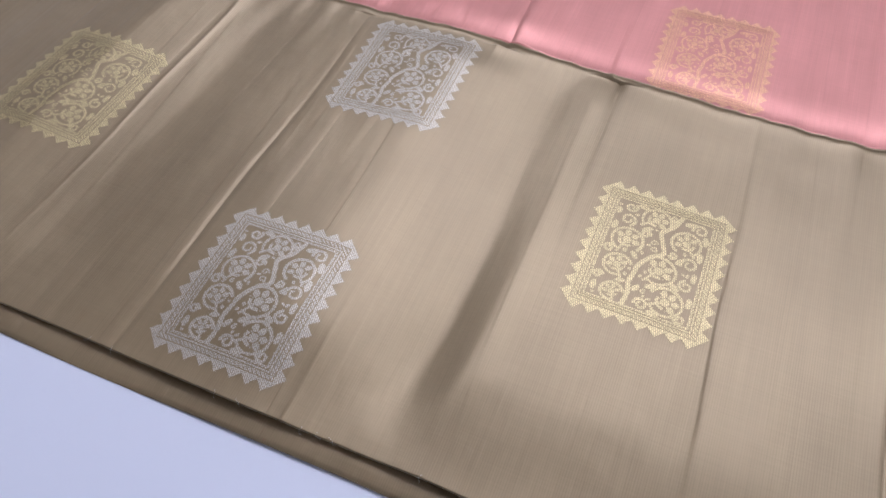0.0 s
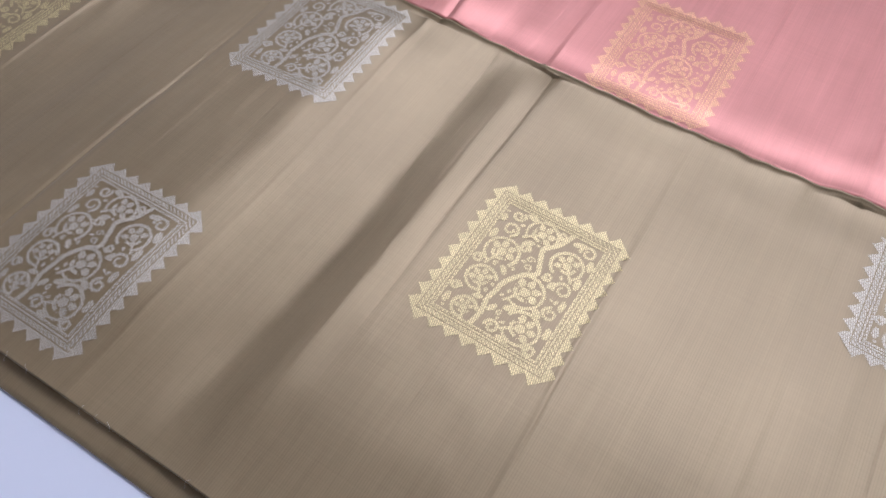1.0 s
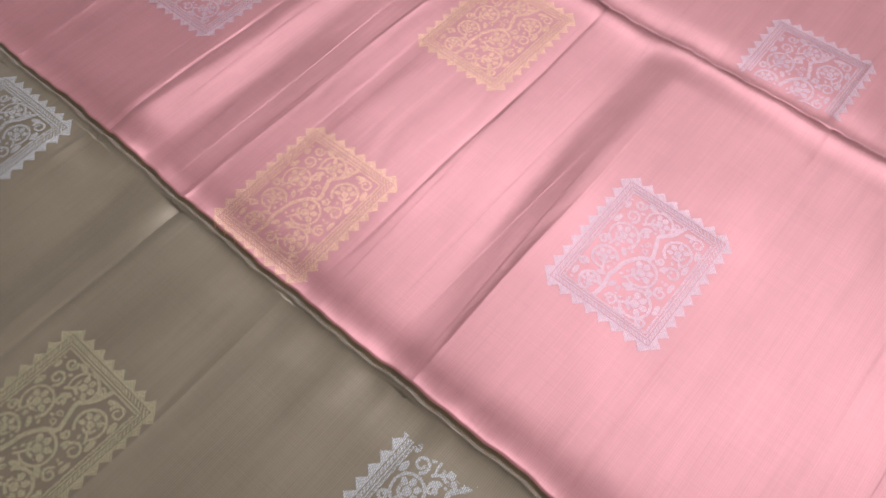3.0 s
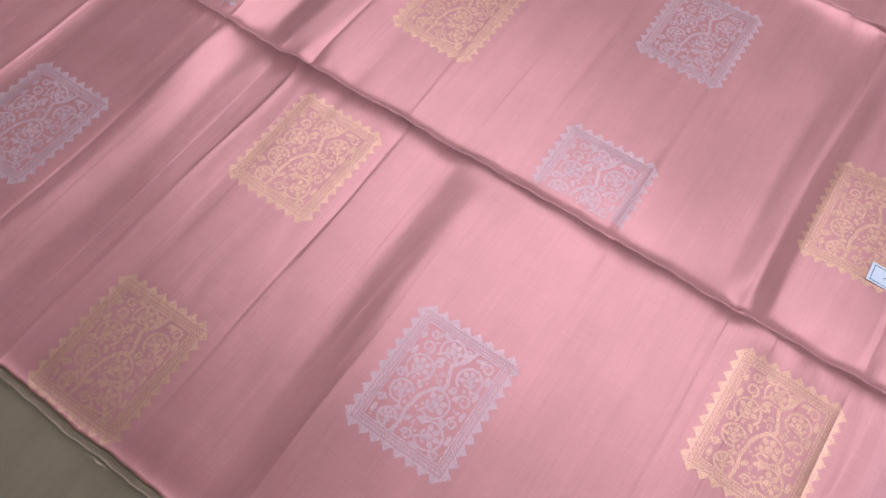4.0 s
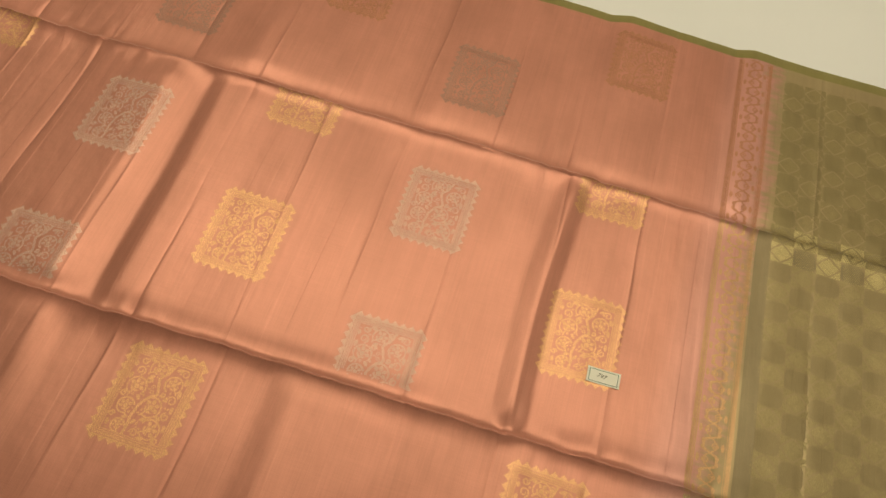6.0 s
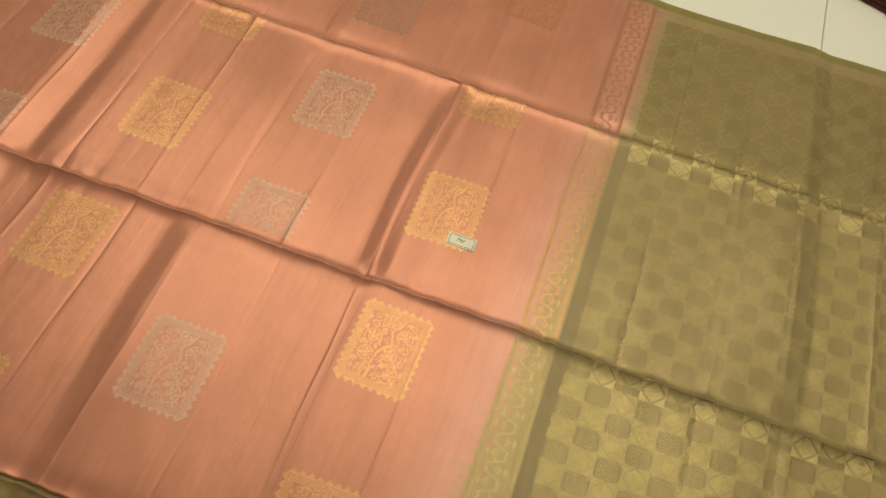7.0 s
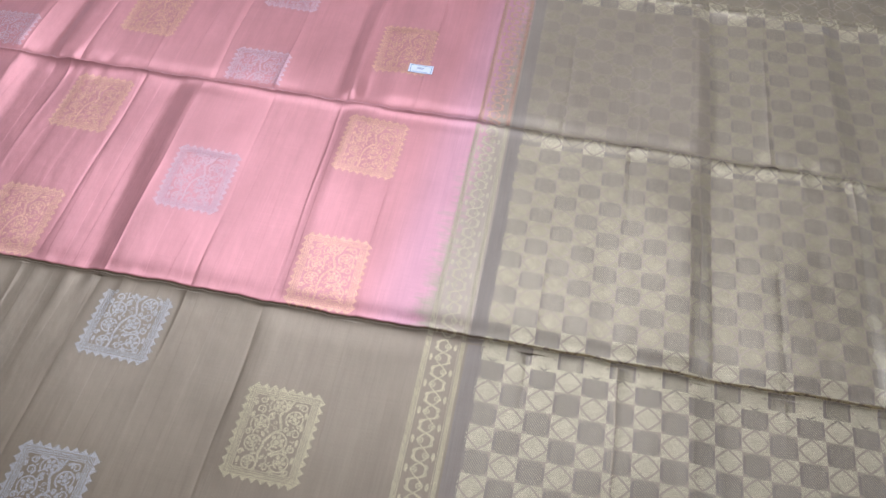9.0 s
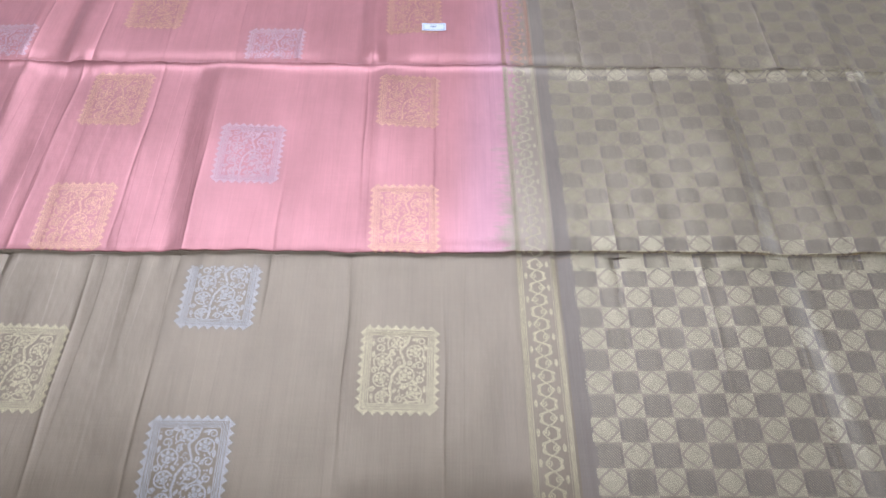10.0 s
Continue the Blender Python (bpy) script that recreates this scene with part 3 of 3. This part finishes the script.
for k in range(4):
    a, b = edges[k] + 0.0008, edges[k + 1] - 0.0008
    woven(band_mask(b - a), BC, BC, BAND_X, a, "scroll_band", [(GOLD, CHECK, BAND_PINK, GOLD_BACK)[k]], saree, "gold woven scroll band", split=10)
    if k < 3:
        woven(np.ones((int((b - a) / 0.0009), 9), bool), 0.0018, 0.0009, 0.0520, a, "plain_stripe", [GREY], saree, "plain grey silk stripe beside the checks", split=1)

# checks of the end piece: gold lozenge squares alternate with twilled grey squares
CX, CY, X0, Y0 = 0.0264, 0.0247, 0.0666, FRONT + 0.0137
KC = 0.0006


def check_mask():
    nx, ny = int(CX / KC), int(CY / KC)
    U, V = np.meshgrid((np.arange(nx) + 0.5) / nx * 2 - 1, (np.arange(ny) + 0.5) / ny * 2 - 1)
    bow = np.abs(U) ** 1.15 + np.abs(V) ** 1.15
    return np.abs(bow - 0.93) > 0.11


def twill_corners(x0, y0, cx, cy):
    """Fine slanting threads across a grey square."""
    out = []
    for i in range(-8, 11):
        pts = [(i * 0.0026 + f * cy * 0.85, cy * (1 - f)) for f in np.linspace(0, 1, 9)]
        pts = [(x, y) for x, y in pts if 0.0004 <= x <= cx - 0.0008]
        for (xa, ya), (xb, yb) in zip(pts, pts[1:]):
            out += [(x0 + xa, y0 + ya), (x0 + xa + 0.0006, y0 + ya), (x0 + xb + 0.0006, y0 + yb), (x0 + xb, y0 + yb)]
    return np.array(out)


CHECKS = check_mask()
KB = 0.00124


def bed_runs(seed):
    """Rows of a grey square with blunt, frayed corners."""
    nx, ny = int(CX / KB), int(CY / KB)
    U, V = np.meshgrid((np.arange(nx) + 0.5) / nx * 2 - 1, (np.arange(ny) + 0.5) / ny * 2 - 1)
    m = np.abs(U) ** 3.2 + np.abs(V) ** 3.2 + np.random.RandomState(seed).uniform(-0.16, 0.16, U.shape) < 1.0
    out = []
    for row in range(ny):
        line = np.flatnonzero(np.diff(np.r_[0, m[row].astype(np.int8), 0]))
        out += [(row, s, min(s + 4, b)) for a, b in zip(line[::2], line[1::2]) for s in range(a, b, 4)]
    return out


BED_RUNS = [bed_runs(k) for k in range(4)]

def mask_runs(mask, split):
    out = []
    for row in range(mask.shape[0]):
        line = np.flatnonzero(np.diff(np.r_[0, mask[row].astype(np.int8), 0]))
        out += [(row, s, min(s + split, b)) for a, b in zip(line[::2], line[1::2]) for s in range(a, b, split)]
    return np.array(out, float)


def run_quads(runs, cell, x, y):
    """Corners of the floats of one square whose front corner lies at x, y."""
    q = runs * cell
    px = np.stack([q[:, 1], q[:, 2], q[:, 2], q[:, 1]], 1).ravel() + x
    py = np.stack([q[:, 0], q[:, 0], q[:, 0] + cell, q[:, 0] + cell], 1).ravel() + y
    return np.stack([px, py], -1)


def check_piece(name, layers, kind=""):
    """Squares of woven floats as one mesh; layers are (corners, lift, material)."""
    verts = np.concatenate([np.c_[p, lie(p[:, 0], p[:, 1]) + lift] for p, lift, m in layers])
    slots = np.repeat(np.arange(len(layers)), [len(p) // 4 for p, lift, m in layers])
    ob = link_mesh(name, verts.tolist(), np.arange(len(verts)).reshape(-1, 4).tolist(), [m for p, lift, m in layers], saree, "", True, slots)
    return tagged(ob, kind=kind) if kind else ob


GOLD_RUNS = mask_runs(CHECKS, 11)
BED_SETS = [np.array(r, float) for r in BED_RUNS]
rest = {}
# strip by strip between the long folds: its span, the middle of one row of squares, the pitch of the rows
SPANS = ((FRONT, FOLDS[0], 0.0105, 0.0247), (FOLDS[0], FOLDS[1], 0.0540, 0.0237), (FOLDS[1], FOLDS[2], 0.6140, 0.0242), (FOLDS[2], BACK - 0.018, 0.6870, 0.0245))
for k, c in [(k, c) for k in range(4) for c in range(int((RIGHT - X0) / CX))]:
    lo, hi, mid, pitch = SPANS[k]
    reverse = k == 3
    for j in range(math.ceil((lo - mid) / pitch - 0.2), math.floor((hi - mid) / pitch + 0.2) + 1):
        x, y = X0 + c * CX, mid + (j - 0.5) * pitch
        if y < FRONT + 0.001 or y + CY > BACK - 0.017:
            continue
        near = c < 17 and k < 3
        # middle of each folded strip: duller colours stand in for sheen over the checks
        flat = k in (1, 2) and lo + (0.036 if k == 1 else -0.02) < y + pitch / 2 < hi - 0.034
        gold, grey, line = (CHECK_BACK, GREY_BACK, CHECK_BACK) if reverse else (CHECK_SHEEN_FAINT, GREY_SHEEN_FAINT, CHECK_SHEEN_FAINT) if flat and k == 2 and x < 0.28 else (CHECK_SHEEN, GREY_SHEEN, TWILL) if flat else (CHECK, GREY, TWILL)
        if (j + c) % 2:
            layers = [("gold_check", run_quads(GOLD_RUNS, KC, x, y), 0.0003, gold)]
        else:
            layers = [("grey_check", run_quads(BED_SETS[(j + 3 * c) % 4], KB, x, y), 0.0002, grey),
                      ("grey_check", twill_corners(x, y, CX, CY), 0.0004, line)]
        if near:
            check_piece(layers[0][0], [q[1:] for q in layers])
        else:
            for i, (name, p, lift, m) in enumerate(layers):
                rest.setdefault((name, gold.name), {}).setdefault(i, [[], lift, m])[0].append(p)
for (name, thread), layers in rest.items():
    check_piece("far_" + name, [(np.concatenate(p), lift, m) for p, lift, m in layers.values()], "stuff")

# loose thread ends along the hem
loose = random.Random(3)
for x in (-0.735, -0.722, -0.66, -0.648, -0.612, -0.604, -0.598, -0.55, -0.47):
    curve = bpy.data.curves.new("loose_thread", "CURVE")
    curve.dimensions, curve.bevel_depth, curve.bevel_resolution = "3D", 0.00012, 1
    sp = curve.splines.new("POLY")
    sp.points.add(9)
    heading, px, py = loose.uniform(-2.6, -0.5), x, float(front_edge(x)) + 0.001
    for i, q in enumerate(sp.points):
        q.co = (px, py, max(float(lie(px, max(py, FRONT))) - 0.006 * max(0, FRONT - py) * 100 * 0.4, TABLE + 0.003) + 0.0004, 1)
        px, py = px + 0.00055 * math.cos(heading), py + 0.00055 * math.sin(heading)
        heading += loose.uniform(-0.7, 0.7)
    made = new("thread_curve", curve)
    me = bpy.data.meshes.new_from_object(made.evaluated_get(bpy.context.evaluated_depsgraph_get()))
    bpy.data.objects.remove(made)
    me.materials.clear()
    me.materials.append(SILVER)
    ob = new("loose_thread", me)
    ob.parent = saree

# ---- paper label ----
tag_x, tag_y, tag_turn = -0.0828, 0.4350, 1.0
ground = float(np.max(lie(*np.meshgrid(np.linspace(-0.100, -0.066, 12), np.linspace(0.426, 0.444, 8)))))
paper_label = tagged(new("paper_label"), "small white paper label with teal frame and handwritten number", "label")
paper_label.matrix_world = pose(tag_x, tag_y, ground, 0, 0, tag_turn)
bm = block(-0.0165, 0.0165, -0.0080, 0.0080, 0.0, 0.0004)
bmesh.ops.subdivide_edges(bm, edges=[e for e in bm.edges if abs(e.verts[0].co.x - e.verts[1].co.x) > 0.01], cuts=8)
for v in bm.verts:
    v.co.z += 0.0008 * (v.co.x / 0.0165) ** 2
part("paper", bm, PAPER, paper_label)
bm = bmesh.new()
for x0, x1, y0, y1 in ((-0.0145, 0.0145, 0.0060, 0.0066), (-0.0145, 0.0145, -0.0066, -0.0060), (-0.0145, -0.0139, -0.006, 0.006), (0.0139, 0.0145, -0.006, 0.006)):
    steps = [x0 + (x1 - x0) * i / 10 for i in range(11)]
    low = [bm.verts.new((x, y0, 0.00048 + 0.0008 * (x / 0.0165) ** 2)) for x in steps]
    top = [bm.verts.new((x, y1, 0.00048 + 0.0008 * (x / 0.0165) ** 2)) for x in steps]
    for i in range(10):
        bm.faces.new((low[i], low[i + 1], top[i + 1], top[i]))
part("printed_frame", bm, INK_BLUE, paper_label, "teal printed frame line")
text = bpy.data.curves.new("number", "FONT")
text.body, text.size, text.shear, text.align_x, text.align_y = "797", 0.0062, 0.25, "CENTER", "CENTER"
made = new("number_curve", text)
me = bpy.data.meshes.new_from_object(made.evaluated_get(bpy.context.evaluated_depsgraph_get()))
bpy.data.objects.remove(made)
me.materials.clear()
me.materials.append(INK)
number = new("handwritten_number", me)
number.parent = paper_label
number.matrix_basis = pose(-0.002, 0.0004, 0.00056, 0, 0, -6)
tagged(number, "number written in black pen")

# ---- table ----
table = tagged(new("table"), "white laminate display table with a straight joint", "table")
part("tabletop", block(-1.75, 0.2865, -0.95, 1.75, TABLE - 0.03, TABLE, 0.0012), WHITE, table)
part("tabletop", block(0.2877, 1.35, -0.95, 1.75, TABLE - 0.03, TABLE, 0.0012), WHITE, table)
part("apron", block(-1.70, 1.30, -0.90, -0.87, -0.11, TABLE - 0.03), WHITE, table)
part("apron", block(-1.70, 1.30, 1.67, 1.70, -0.11, TABLE - 0.03), WHITE, table)
for x in (-1.66, 1.26):
    for y in (-0.86, 1.66):
        part("leg", block(x - 0.025, x + 0.025, y - 0.025, y + 0.025, -0.75, TABLE - 0.03, 0.004), METAL, table)

# ---- folded maroon cloth lying farther back ----
folded = tagged(new("folded_cloth"), "folded dark maroon silk cloth lying on the white table", "cloth")
folded.matrix_world = pose(0.264, 1.1035, TABLE, 0, 0, -20)
for i in range(3):
    bm = block(-0.03 + 0.002 * i, 0.46 - 0.003 * i, 0.001 * i, 0.27 - 0.002 * i, 0.0002 + i * 0.008, 0.0078 + i * 0.008, 0.0033, 3)
    bmesh.ops.subdivide_edges(bm, edges=[e for e in bm.edges if e.calc_length() > 0.2], cuts=14, use_grid_fill=True)
    for v in bm.verts:
        if v.co.z > 0.004:
            v.co.z += 0.0008 * math.sin(30 * v.co.x + i) * math.sin(25 * v.co.y)
    part("layer", bm, SILK_MAROON, folded)

# ---- room ----


def structure(name, bm, material, label):
    return tagged(part(name, bm, material), label, kind="structure")


# room and window opening are assumed, out of view; they enclose and bounce light
structure("floor", block(-3.0, 3.0, -3.0, 3.0, -0.85, -0.75), FLOOR, "grey tiled shop floor")
structure("ceiling", block(-3.0, 3.0, -3.0, 3.0, 1.95, 2.05), WALL, "white painted ceiling")
structure("wall_west", block(-3.1, -3.0, -3.0, 3.0, -0.75, 1.95), WALL, "off-white painted wall")
bm = block(3.0, 3.1, -3.0, -0.25, -0.75, 1.95)
for y0, y1, z0, z1 in ((1.75, 3.0, -0.75, 1.95), (-0.25, 1.75, -0.75, 0.15), (-0.25, 1.75, 1.55, 1.95)):
    extra = block(3.0, 3.1, y0, y1, z0, z1)
    me = bpy.data.meshes.new("piece")
    extra.to_mesh(me)
    extra.free()
    bm.from_mesh(me)
structure("wall_east", bm, WALL, "off-white painted wall with a window opening")
structure("wall_south", block(-3.1, 3.1, -3.1, -3.0, -0.75, 1.95), WALL, "off-white painted wall")
structure("wall_north", block(-3.1, 3.1, 3.0, 3.1, -0.75, 1.95), WALL, "off-white painted wall")
# lamp body added out of view for panel_light, sized to suit the cloth's gloss
lamp = tagged(new("ceiling_light"), "white square ceiling light panel, lit", "lamp")
part("housing", block(-1.75, 0.75, 0.63, 1.87, 1.90, 1.95, 0.006), METAL, lamp)
part("diffuser", block(-1.73, 0.73, 0.65, 1.85, 1.86, 1.90, 0.01), TUBE, lamp)
